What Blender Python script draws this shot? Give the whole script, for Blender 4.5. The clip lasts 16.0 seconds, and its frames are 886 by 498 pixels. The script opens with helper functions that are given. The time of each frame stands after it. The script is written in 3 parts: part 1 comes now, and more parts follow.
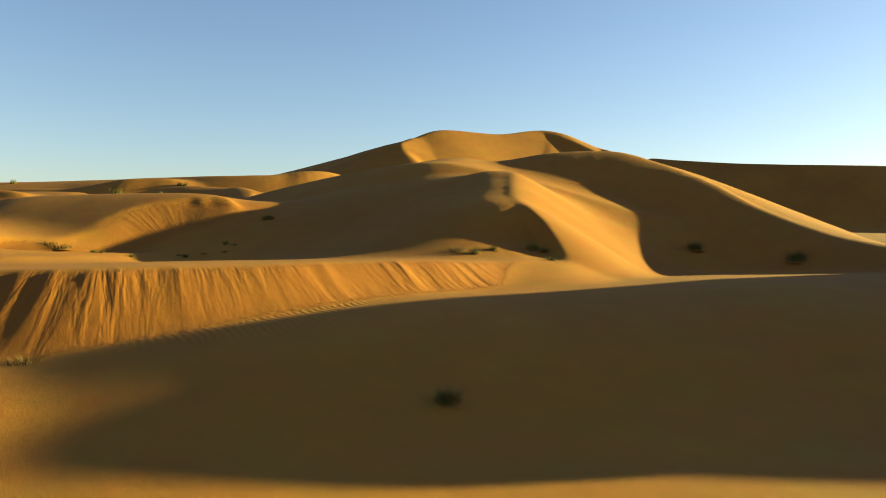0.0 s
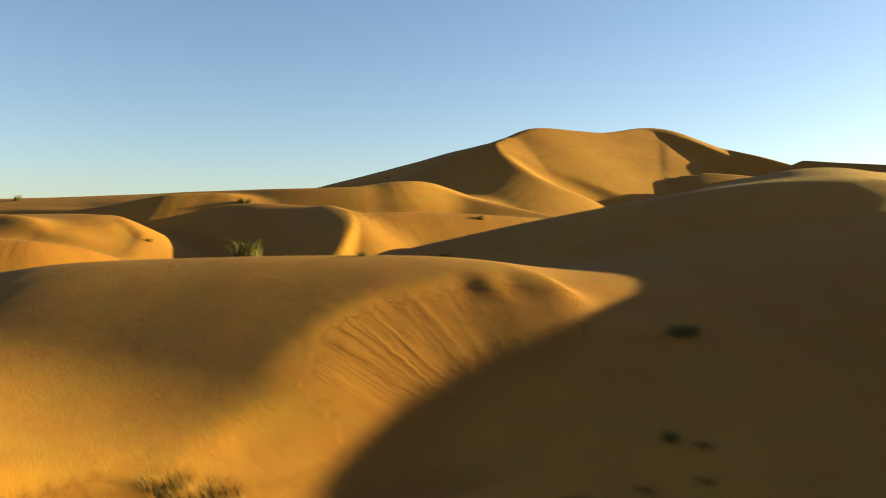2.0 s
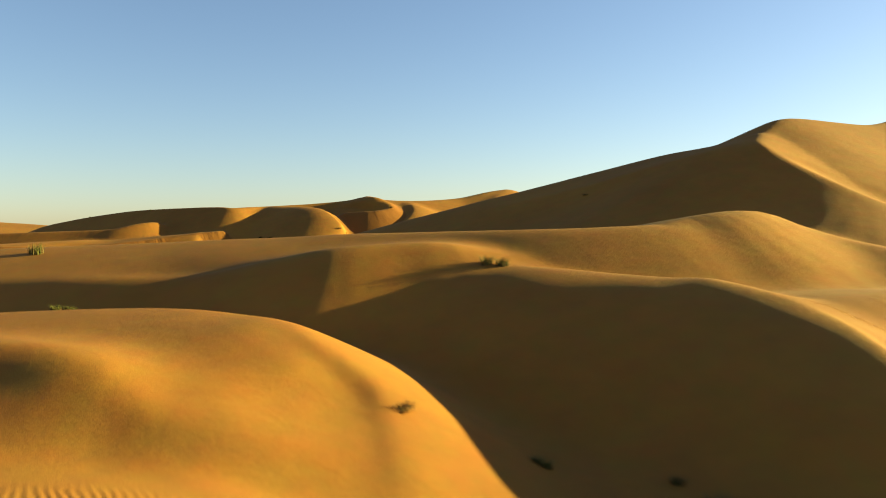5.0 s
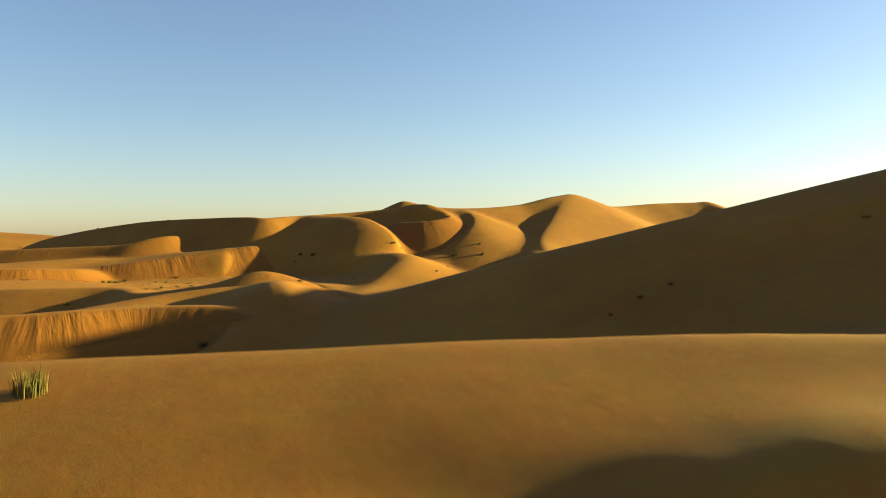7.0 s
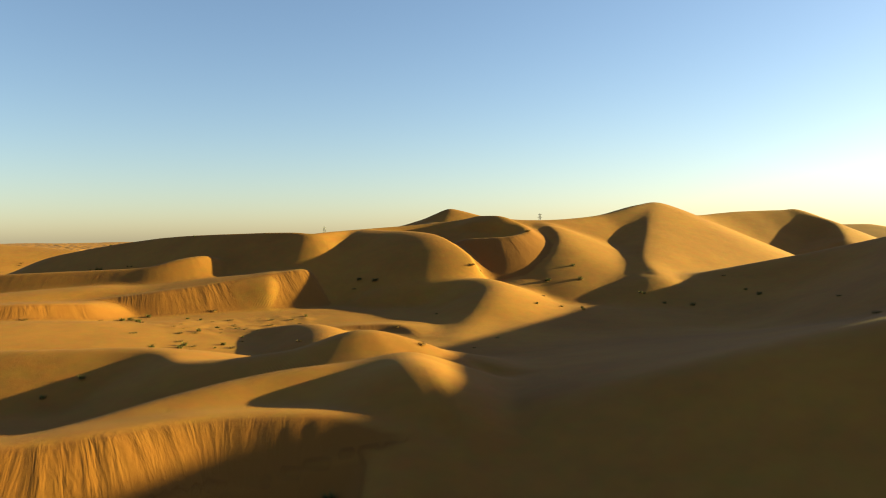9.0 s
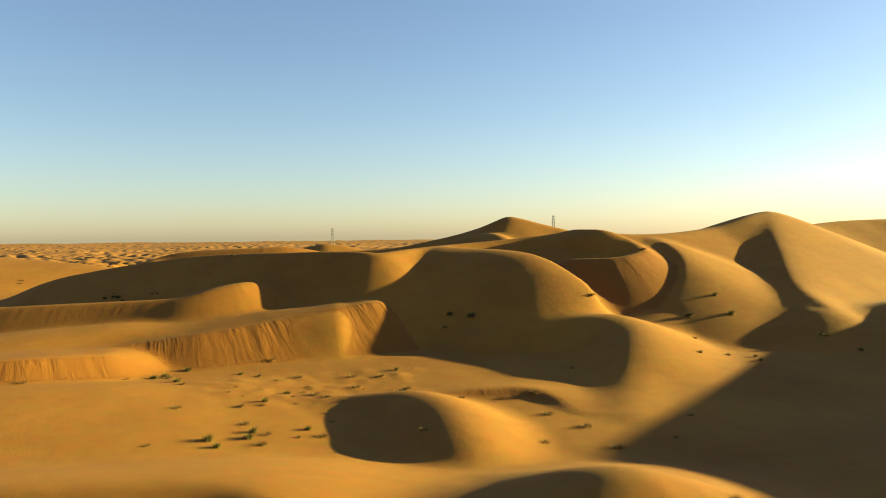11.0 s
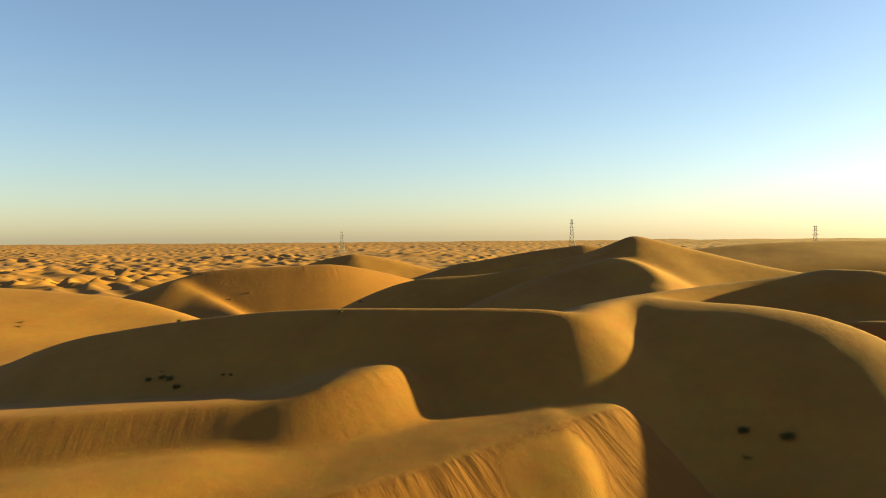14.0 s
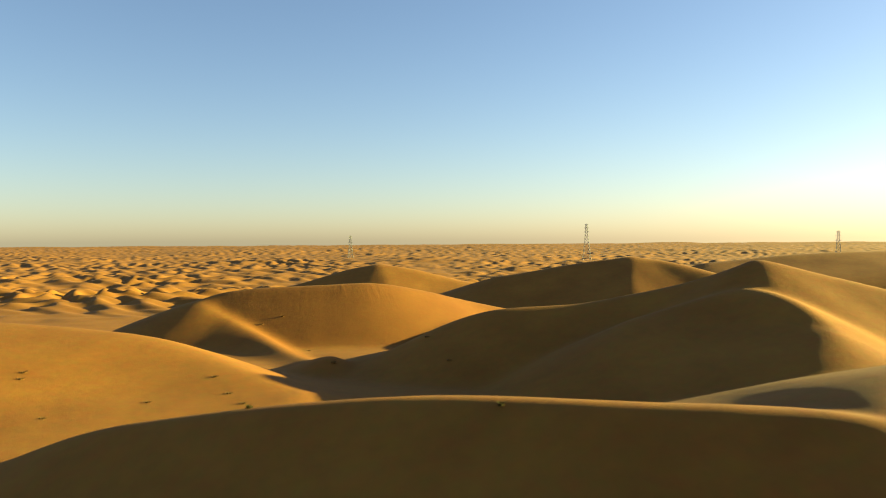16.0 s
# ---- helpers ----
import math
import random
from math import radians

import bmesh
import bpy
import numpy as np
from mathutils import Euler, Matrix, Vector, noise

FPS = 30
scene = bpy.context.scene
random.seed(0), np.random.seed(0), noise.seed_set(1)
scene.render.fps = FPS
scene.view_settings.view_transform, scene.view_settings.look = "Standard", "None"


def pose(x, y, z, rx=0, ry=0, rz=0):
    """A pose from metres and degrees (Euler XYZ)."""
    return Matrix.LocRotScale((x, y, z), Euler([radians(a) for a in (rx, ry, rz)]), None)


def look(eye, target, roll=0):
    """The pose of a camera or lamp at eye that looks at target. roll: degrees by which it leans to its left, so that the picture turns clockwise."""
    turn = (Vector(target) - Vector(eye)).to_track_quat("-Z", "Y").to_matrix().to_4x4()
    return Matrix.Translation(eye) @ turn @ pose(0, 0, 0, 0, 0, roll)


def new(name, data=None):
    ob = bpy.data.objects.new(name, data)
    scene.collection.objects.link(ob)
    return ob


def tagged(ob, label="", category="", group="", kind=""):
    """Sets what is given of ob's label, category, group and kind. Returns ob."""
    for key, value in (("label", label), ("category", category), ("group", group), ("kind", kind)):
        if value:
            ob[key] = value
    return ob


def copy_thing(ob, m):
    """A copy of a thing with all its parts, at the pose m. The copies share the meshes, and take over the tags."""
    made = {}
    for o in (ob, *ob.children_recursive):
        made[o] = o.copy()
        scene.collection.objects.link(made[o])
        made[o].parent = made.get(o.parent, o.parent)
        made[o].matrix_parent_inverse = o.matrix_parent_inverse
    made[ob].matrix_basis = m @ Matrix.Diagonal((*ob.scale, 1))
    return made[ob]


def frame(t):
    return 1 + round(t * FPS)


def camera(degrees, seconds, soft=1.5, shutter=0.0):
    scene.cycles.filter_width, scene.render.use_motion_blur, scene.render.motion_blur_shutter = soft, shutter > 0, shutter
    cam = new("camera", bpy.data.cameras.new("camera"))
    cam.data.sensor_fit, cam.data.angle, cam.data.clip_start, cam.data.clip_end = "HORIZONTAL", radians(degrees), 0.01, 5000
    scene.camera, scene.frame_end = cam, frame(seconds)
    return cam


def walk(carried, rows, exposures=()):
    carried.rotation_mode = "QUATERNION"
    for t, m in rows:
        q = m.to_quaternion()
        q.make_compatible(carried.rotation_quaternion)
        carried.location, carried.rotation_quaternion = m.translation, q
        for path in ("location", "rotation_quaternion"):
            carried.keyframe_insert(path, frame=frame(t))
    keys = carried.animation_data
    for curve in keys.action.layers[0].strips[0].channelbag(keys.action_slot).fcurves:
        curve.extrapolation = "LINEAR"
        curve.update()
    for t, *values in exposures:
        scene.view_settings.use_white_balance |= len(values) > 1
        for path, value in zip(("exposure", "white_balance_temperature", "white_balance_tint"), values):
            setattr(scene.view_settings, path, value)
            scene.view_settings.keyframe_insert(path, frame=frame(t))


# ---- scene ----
cam = camera(60.0, 16.0, 1.0, 0.5)
PATH = [
    (0.0, pose(0.000, 0.000, 10.000, 89.085, -0.446, 0.000)),
    (0.5, pose(-3.007, 5.217, 10.466, 89.128, -0.338, 0.024)),
    (1.0, pose(-6.047, 10.467, 11.039, 89.159, -0.228, 0.043)),
    (1.5, pose(-9.043, 15.669, 11.720, 89.185, -0.128, 0.048)),
    (2.0, pose(-12.035, 20.856, 12.403, 89.209, -0.038, 0.038)),
    (2.5, pose(-15.108, 25.972, 13.078, 89.211, 0.047, 0.018)),
    (3.0, pose(-18.107, 31.077, 13.758, 89.181, 0.127, -0.001)),
    (3.5, pose(-21.026, 36.205, 14.418, 89.131, 0.200, -0.022)),
    (4.0, pose(-24.158, 41.334, 15.086, 89.075, 0.269, -0.033)),
    (4.5, pose(-27.146, 46.465, 15.794, 89.041, 0.325, -0.047)),
    (5.0, pose(-29.971, 51.580, 16.422, 89.021, 0.375, -0.061)),
    (7.5, pose(-43.376, 77.414, 19.447, 88.989, 0.602, -0.045)),
    (8.0, pose(-45.979, 82.458, 20.068, 89.000, 0.635, -0.010)),
    (8.5, pose(-48.572, 87.419, 20.719, 89.016, 0.660, 0.035)),
    (9.0, pose(-51.221, 92.407, 21.373, 89.029, 0.679, 0.091)),
    (11.5, pose(-64.332, 117.146, 24.148, 89.053, 0.611, 0.332)),
    (12.0, pose(-67.071, 122.076, 24.697, 89.059, 0.584, 0.345)),
    (12.5, pose(-69.778, 127.002, 25.268, 89.073, 0.553, 0.347)),
    (13.0, pose(-72.494, 131.906, 25.898, 89.098, 0.522, 0.350)),
    (13.5, pose(-75.176, 136.840, 26.529, 89.127, 0.500, 0.356)),
    (14.0, pose(-77.845, 141.748, 27.161, 89.161, 0.480, 0.369)),
    (14.5, pose(-80.532, 146.628, 27.816, 89.201, 0.456, 0.400)),
    (15.0, pose(-83.175, 151.458, 28.561, 89.253, 0.431, 0.443)),
    (15.5, pose(-85.762, 156.200, 29.227, 89.300, 0.411, 0.497)),
    (16.0, pose(-88.358, 160.930, 29.913, 89.342, 0.395, 0.560)),
]
walk(cam, PATH, [(0.0, 2.25, 6700, 14), (16.0, 2.25, 6700, 14)])

# ---- light ----
world = bpy.data.worlds.new("sky")
scene.world = world
world.use_nodes = True
wn = world.node_tree.nodes
wl = world.node_tree.links
SUN_AZIMUTH, SUN_HEIGHT = 74.0, 10.5
sky = wn.new("ShaderNodeTexSky")
sky.sky_type = "NISHITA"
sky.sun_disc = False
sky.sun_elevation = radians(SUN_HEIGHT)
sky.sun_rotation = radians(SUN_AZIMUTH)
sky.air_density, sky.dust_density, sky.ozone_density = 0.95, 0.55, 2.3
wn["Background"].inputs["Strength"].default_value = 0.046
wl.new(sky.outputs["Color"], wn["Background"].inputs["Color"])
lamp = bpy.data.lights.new("sun", "SUN")
lamp.energy, lamp.angle, lamp.color = 4.85, radians(0.6), (1.0, 0.955, 0.33)
sun = new("sun", lamp)
toward = Vector((math.sin(radians(SUN_AZIMUTH)) * math.cos(radians(SUN_HEIGHT)), math.cos(radians(SUN_AZIMUTH)) * math.cos(radians(SUN_HEIGHT)), math.sin(radians(SUN_HEIGHT))))
sun.matrix_world = look(toward * 300, (0, 0, 0))


# ---- materials ----
def material(name, rough=0.9):
    m = bpy.data.materials.new(name)
    m.use_nodes = True
    shader = m.node_tree.nodes["Principled BSDF"]
    shader.inputs["Roughness"].default_value = rough
    shader.inputs["Specular IOR Level"].default_value = 0.15
    return m, m.node_tree.nodes, m.node_tree.links, shader


def node(nodes, kind, **values):
    made = nodes.new(kind)
    for key, value in values.items():
        made.inputs[key.replace("_", " ")].default_value = value
    return made


# sand: warm grain, darker coarse drifts, wind ripples and fine grain as relief
SAND, n, l, shader = material("sand", 0.95)
place = n.new("ShaderNodeTexCoord")
drift = node(n, "ShaderNodeTexNoise", Scale=0.09, Detail=5.0, Roughness=0.6)
l.new(place.outputs["Object"], drift.inputs["Vector"])
patch = node(n, "ShaderNodeTexNoise", Scale=0.9, Detail=4.0, Roughness=0.65)
l.new(place.outputs["Object"], patch.inputs["Vector"])
grain = node(n, "ShaderNodeTexNoise", Scale=38.0, Detail=3.0, Roughness=0.7)
l.new(place.outputs["Object"], grain.inputs["Vector"])
tone = n.new("ShaderNodeValToRGB")
tone.color_ramp.elements[0].position, tone.color_ramp.elements[0].color = 0.30, (0.214, 0.0815, 0.0115, 1)
tone.color_ramp.elements[1].position, tone.color_ramp.elements[1].color = 0.72, (0.284, 0.119, 0.0165, 1)
l.new(drift.outputs["Fac"], tone.inputs["Fac"])
speck = n.new("ShaderNodeMix")
speck.data_type, speck.blend_type = "RGBA", "OVERLAY"
speck.inputs["Factor"].default_value = 0.22
l.new(tone.outputs["Color"], speck.inputs[6])
l.new(patch.outputs["Color"], speck.inputs[7])
fleck = n.new("ShaderNodeMix")
fleck.data_type, fleck.blend_type = "RGBA", "OVERLAY"
fleck.inputs["Factor"].default_value = 0.18
l.new(speck.outputs[2], fleck.inputs[6])
l.new(grain.outputs["Color"], fleck.inputs[7])
# slip faces mix towards a darker, redder tone as slide_depth grows
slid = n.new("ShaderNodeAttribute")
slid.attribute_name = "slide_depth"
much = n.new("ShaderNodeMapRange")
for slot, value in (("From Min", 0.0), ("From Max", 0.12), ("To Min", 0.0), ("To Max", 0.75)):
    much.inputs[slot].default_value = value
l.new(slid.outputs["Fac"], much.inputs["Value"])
slip_tint = n.new("ShaderNodeMix")
slip_tint.data_type = "RGBA"
slip_tint.inputs[7].default_value = (0.185, 0.062, 0.008, 1)
l.new(much.outputs["Result"], slip_tint.inputs[0])
l.new(fleck.outputs[2], slip_tint.inputs[6])
l.new(slip_tint.outputs[2], shader.inputs["Base Color"])

# ripples run across the wind, in patches
turned = n.new("ShaderNodeMapping")
turned.inputs["Rotation"].default_value = (0, 0, radians(-28))
l.new(place.outputs["Object"], turned.inputs["Vector"])
ripple = node(n, "ShaderNodeTexWave", Scale=1.9, Distortion=5.0, Detail=2.0, Detail_Scale=0.5)
ripple.bands_direction, ripple.wave_profile = "X", "SIN"
l.new(turned.outputs["Vector"], ripple.inputs["Vector"])
both = n.new("ShaderNodeAttribute")
both.attribute_name = "ripple_depth"
height = n.new("ShaderNodeMath")
height.operation = "MULTIPLY"
l.new(ripple.outputs["Color"], height.inputs[0])
l.new(both.outputs["Fac"], height.inputs[1])
raised = node(n, "ShaderNodeBump", Strength=0.3, Distance=0.04)
l.new(height.outputs["Value"], raised.inputs["Height"])
grained = node(n, "ShaderNodeBump", Strength=0.5, Distance=0.016)
l.new(grain.outputs["Fac"], grained.inputs["Height"])
l.new(raised.outputs["Normal"], grained.inputs["Normal"])
uneven = node(n, "ShaderNodeBump", Strength=0.3, Distance=0.08)
l.new(patch.outputs["Fac"], uneven.inputs["Height"])
l.new(grained.outputs["Normal"], uneven.inputs["Normal"])
# runnels down the slip faces
runs = n.new("ShaderNodeCombineXYZ")
for name, slot in (("slide_along", "X"), ("slide_down", "Y")):
    read = n.new("ShaderNodeAttribute")
    read.attribute_name = name
    l.new(read.outputs["Fac"], runs.inputs[slot])
squash = n.new("ShaderNodeMapping")
squash.inputs["Scale"].default_value = (1.0, 0.13, 1.0)
l.new(runs.outputs["Vector"], squash.inputs["Vector"])
runnel = node(n, "ShaderNodeTexNoise", Scale=1.3, Detail=3.0, Roughness=0.55, Distortion=0.3)
l.new(squash.outputs["Vector"], runnel.inputs["Vector"])
sharp = n.new("ShaderNodeValToRGB")
sharp.color_ramp.elements[0].position, sharp.color_ramp.elements[1].position = 0.34, 0.70
l.new(runnel.outputs["Fac"], sharp.inputs["Fac"])
depth = n.new("ShaderNodeAttribute")
depth.attribute_name = "slide_depth"
carve = n.new("ShaderNodeMath")
carve.operation = "MULTIPLY"
l.new(sharp.outputs["Color"], carve.inputs[0])
# they are deepest below the brink and die out downhill, and some stretches have none
lower = n.new("ShaderNodeSeparateXYZ")
l.new(runs.outputs["Vector"], lower.inputs["Vector"])
fade = n.new("ShaderNodeMapRange")
for slot, value in (("From Min", 1.0), ("From Max", 11.0), ("To Min", 1.0), ("To Max", 0.12)):
    fade.inputs[slot].default_value = value
l.new(lower.outputs["Y"], fade.inputs["Value"])
kept = n.new("ShaderNodeMapRange")
for slot, value in (("From Min", 0.36), ("From Max", 0.66), ("To Min", 0.1), ("To Max", 1.0)):
    kept.inputs[slot].default_value = value
stretch = node(n, "ShaderNodeTexNoise", Scale=0.16, Detail=2.0)
l.new(runs.outputs["Vector"], stretch.inputs["Vector"])
l.new(stretch.outputs["Fac"], kept.inputs["Value"])
fading = n.new("ShaderNodeMath")
fading.operation = "MULTIPLY"
l.new(fade.outputs["Result"], fading.inputs[0])
l.new(kept.outputs["Result"], fading.inputs[1])
deep = n.new("ShaderNodeMath")
deep.operation = "MULTIPLY"
l.new(depth.outputs["Fac"], deep.inputs[0])
l.new(fading.outputs["Value"], deep.inputs[1])
l.new(deep.outputs["Value"], carve.inputs[1])
carved = node(n, "ShaderNodeBump", Strength=0.62, Distance=0.45)
l.new(carve.outputs["Value"], carved.inputs["Height"])
l.new(uneven.outputs["Normal"], carved.inputs["Normal"])
l.new(carved.outputs["Normal"], shader.inputs["Normal"])


# ---- the dunes: one height function over the plan ----
BASE_Y = (-500, -40, 0, 12, 26, 45, 62, 90, 120, 150, 165, 177, 190, 230, 290, 360, 460, 700, 6000)
BASE_Z = (5.0, 6.0, 6.6, 6.9, 7.9, 8.8, 10.1, 11.4, 12.0, 12.0, 12.7, 13.5, 13.9, 14.2, 11.2, 9.8, 7.0, 5.0, 4.0)


def smooth_curve(points, step=0.7):
    """Points along a Catmull-Rom curve through the given ones."""
    p = np.array(points, float)
    p = np.vstack([2 * p[0] - p[1], p, 2 * p[-1] - p[-2]])
    out = []
    for i in range(1, len(p) - 2):
        n = max(2, int(np.linalg.norm(p[i + 1, :2] - p[i, :2]) / step))
        t = np.linspace(0, 1, n, endpoint=False)[:, None]
        a, b, c, d = p[i - 1], p[i], p[i + 1], p[i + 2]
        out.append(0.5 * (2 * b + (c - a) * t + (2 * a - 5 * b + 4 * c - d) * t ** 2 + (3 * b - a - 3 * c + d) * t ** 3))
    return np.vstack(out + [p[-2:-1]])


def wave_noise(x, y, scale, seed, octaves=3, warp=0.0):
    """Smooth, cheap value noise between -1 and 1."""
    total, amp, norm = np.zeros_like(x), 1.0, 0.0
    for o in range(octaves):
        u, v = x / scale + 17.3 * (seed + o), y / scale - 9.1 * (seed + o)
        iu, iv = np.floor(u), np.floor(v)
        fu, fv = u - iu, v - iv
        fu, fv = fu * fu * (3 - 2 * fu), fv * fv * (3 - 2 * fv)

        def corner(a, b):
            h = np.sin((iu + a) * 127.1 + (iv + b) * 311.7 + seed * 74.7) * 43758.5453
            return (h - np.floor(h)) * 2 - 1
        value = (corner(0, 0) * (1 - fu) + corner(1, 0) * fu) * (1 - fv) + (corner(0, 1) * (1 - fu) + corner(1, 1) * fu) * fv
        total += amp * value
        norm += amp
        amp *= 0.5
        scale *= 0.5
    return total / norm


def soft_max(a, b, k):
    h = np.maximum(k - np.abs(a - b), 0) / k
    return np.maximum(a, b) + h * h * k * 0.25


# A dune: its crest line (x, y, z); the fall to the right and to the left of the way along it, each as
# (slope, rounding, groove depth, groove spacing, width), where a crest point may carry two factors on those slopes; how softly its foot runs out; and how much steeper it falls past its ends.
DUNES = []


def dune(crest, right, left, foot=0.8, ends=(0.0, 0.0)):
    DUNES.append((crest, right, left, foot, ends))


def dune_height(x, y, z, slides, crest, right, left, foot, ends):
    """Raises z where the dune stands higher."""
    c = smooth_curve([(*p, 1.0, 1.0)[:5] if len(p) == 3 else p for p in crest], 0.45 if crest[0][1] < 70 else 0.7)
    lift = c[:, 2].max() - np.interp(c[:, 1].min(), BASE_Y, BASE_Z) + 2.5
    reach = 0.0
    for slope, rounding, *more in (right, left):
        width = more[2] if len(more) > 2 else 900.0
        reach = max(reach, rounding + lift / slope if lift < slope * width else width + (lift - slope * width) / (slope + 0.5) + 1)
    reach = min(max(reach, 6.0), 64.0)
    near = ((x > c[:, 0].min() - reach) & (x < c[:, 0].max() + reach) & (y > c[:, 1].min() - reach) & (y < c[:, 1].max() + reach))
    px, py = x[near], y[near]
    if not len(px):
        return z
    best = np.full(len(px), 1e9)
    side, top, along, past = np.zeros(len(px)), np.zeros(len(px)), np.zeros(len(px)), np.zeros(len(px))
    factor = [np.ones(len(px)), np.ones(len(px))]
    run, last = 0.0, len(c) - 2
    for i, (a, b) in enumerate(zip(c[:-1], c[1:])):
        dx, dy = b[0] - a[0], b[1] - a[1]
        n = math.hypot(dx, dy) or 1e-6
        t0 = ((px - a[0]) * dx + (py - a[1]) * dy) / (n * n)
        t = np.clip(t0, 0, 1)
        qx, qy = px - a[0] - t * dx, py - a[1] - t * dy
        dist = qx * qx + qy * qy
        closer = dist < best
        best = np.where(closer, dist, best)
        side = np.where(closer, (dx * qy - dy * qx) / n, side)
        for k in (0, 1):
            factor[k] = np.where(closer, a[3 + k] + t * (b[3 + k] - a[3 + k]), factor[k])
        top = np.where(closer, a[2] + t * (b[2] - a[2]), top)
        along = np.where(closer, run + t * n, along)
        over = np.zeros(len(px))
        if i == 0:
            over = np.maximum(-t0 * n, 0) * ends[0]
        if i == last:
            over = np.maximum((t0 - 1) * n, 0) * ends[1]
        past = np.where(closer, over, past)
        run += n
    d = np.sqrt(best)
    w = np.clip(0.5 - 0.5 * side / np.maximum(d, 1e-6), 0, 1)
    w = w * w * (3 - 2 * w)

    def fall(dist, slope, rounding, width):
        drop = slope * (np.sqrt(dist * dist + rounding * rounding) - rounding) + 0.02 * np.maximum(dist - 0.6 * reach, 0) ** 2
        return drop + 0.25 * (np.sqrt((dist - width) ** 2 + 1.0) + dist - width)

    def near_segments(k):
        for a, b in zip(c[:-1], c[1:]):
            dx, dy = b[0] - a[0], b[1] - a[1]
            t = np.clip(((px - a[0]) * dx + (py - a[1]) * dy) / max(dx * dx + dy * dy, 1e-9), 0, 1)
            yield np.sqrt((px - a[0] - t * dx) ** 2 + (py - a[1] - t * dy) ** 2), a[2] + t * (b[2] - a[2]), a[k] + t * (b[k] - a[k])

    def surface(k, slope, rounding, grooves=0, spacing=0.9, width=900.0, blend=0.22):
        high = top - fall(d, slope * factor[k], rounding, width)
        if slope <= 0.38:
            # a gentle side flows together inside the bends of the crest
            total, weight = np.zeros(len(px)), np.zeros(len(px))
            spread = blend * d + 0.05
            for dist, level, times in near_segments(3 + k):
                pull = np.exp(np.maximum((d - dist) / spread, -30))
                total += pull * (level - fall(dist, slope * times, rounding, width))
                weight += pull
            mix = np.clip(d / 1.5, 0, 1)
            high = high + mix * (total / np.maximum(weight, 1e-9) - high)
        else:
            # a steep face is the envelope of all that slides from the crest
            for dist, level, times in near_segments(3 + k):
                high = np.maximum(high, level - fall(dist, slope * times, rounding, width))
        return high
    high = w * surface(0, *right) + (1 - w) * surface(1, *left) - past
    # where this dune is the surface: how far along its crest and how far down its slip face each place lies
    depth = w * (right[2] if len(right) > 2 else 0) + (1 - w) * (left[2] if len(left) > 2 else 0)
    spacing = right[3] if len(right) > 3 and right[2] else left[3] if len(left) > 3 and left[2] else 0.8
    shows = np.clip((high - z[near]) / 0.25 + 0.6, 0, 1)
    slides[0][near] = np.where(shows > 0.5, along / spacing, slides[0][near])
    slides[1][near] = np.where(shows > 0.5, d / spacing, slides[1][near])
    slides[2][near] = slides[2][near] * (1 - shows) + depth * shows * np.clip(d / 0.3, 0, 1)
    out = z.copy()
    out[near] = soft_max(z[near], high, foot)
    return out


def cut(brink, slope, floor, ends=(0.8, 0.8), rounding=0.25, grooves=0.0, spacing=0.7, flat=3.0):
    """A slip face: the sand right of the brink has slid away, down to a floor."""
    DUNES.append((brink, slope, floor, ends, rounding, grooves, spacing, flat))


def cut_height(x, y, z, slides, brink, slope, floor, ends, rounding, grooves, spacing, flat):
    c = smooth_curve(brink, 0.4)
    reach = (c[:, 2].max() - floor) / slope + flat + 4
    near = ((x > c[:, 0].min() - reach) & (x < c[:, 0].max() + reach) & (y > c[:, 1].min() - reach) & (y < c[:, 1].max() + reach))
    px, py = x[near], y[near]
    if not len(px):
        return z
    best, side, top, past, along = np.full(len(px), 1e9), np.zeros(len(px)), np.zeros(len(px)), np.zeros(len(px)), np.zeros(len(px))
    run, last = 0.0, len(c) - 2
    for i, (a, b) in enumerate(zip(c[:-1], c[1:])):
        dx, dy = b[0] - a[0], b[1] - a[1]
        n = math.hypot(dx, dy) or 1e-6
        t0 = ((px - a[0]) * dx + (py - a[1]) * dy) / (n * n)
        t = np.clip(t0, 0, 1)
        qx, qy = px - a[0] - t * dx, py - a[1] - t * dy
        dist = qx * qx + qy * qy
        closer = dist < best
        best = np.where(closer, dist, best)
        side = np.where(closer, (dx * (py - a[1]) - dy * (px - a[0])) / n, side)
        top = np.where(closer, a[2] + t * (b[2] - a[2]), top)
        over = np.zeros(len(px))
        if i == 0:
            over = np.maximum(-t0 * n, 0) * ends[0]
        if i == last:
            over = np.maximum((t0 - 1) * n, 0) * ends[1]
        past = np.where(closer, over, past)
        along = np.where(closer, run + t * n, along)
        run += n
    d = np.where(side < 0, np.sqrt(best), 0)
    face = np.full(len(px), floor, float)
    for a, b in zip(c[:-1], c[1:]):
        dx, dy = b[0] - a[0], b[1] - a[1]
        t = np.clip(((px - a[0]) * dx + (py - a[1]) * dy) / max(dx * dx + dy * dy, 1e-9), 0, 1)
        far = np.sqrt((px - a[0] - t * dx) ** 2 + (py - a[1] - t * dy) ** 2 + rounding * rounding) - rounding
        face = np.maximum(face, a[2] + t * (b[2] - a[2]) + 0.05 - slope * far)
    face += past + 0.7 * np.maximum(d - (top - floor) / slope - flat, 0)
    out = z.copy()
    old = z[near]
    shows = (side < 0) * np.clip((old - face) / 0.2 + 0.3, 0, 1)
    slides[0][near] = np.where(shows > 0.5, along / spacing, slides[0][near])
    slides[1][near] = np.where(shows > 0.5, d / spacing, slides[1][near])
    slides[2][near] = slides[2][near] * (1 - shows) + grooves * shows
    out[near] = np.where(side < 0, -soft_max(-old, -face, 0.25), old)
    return out


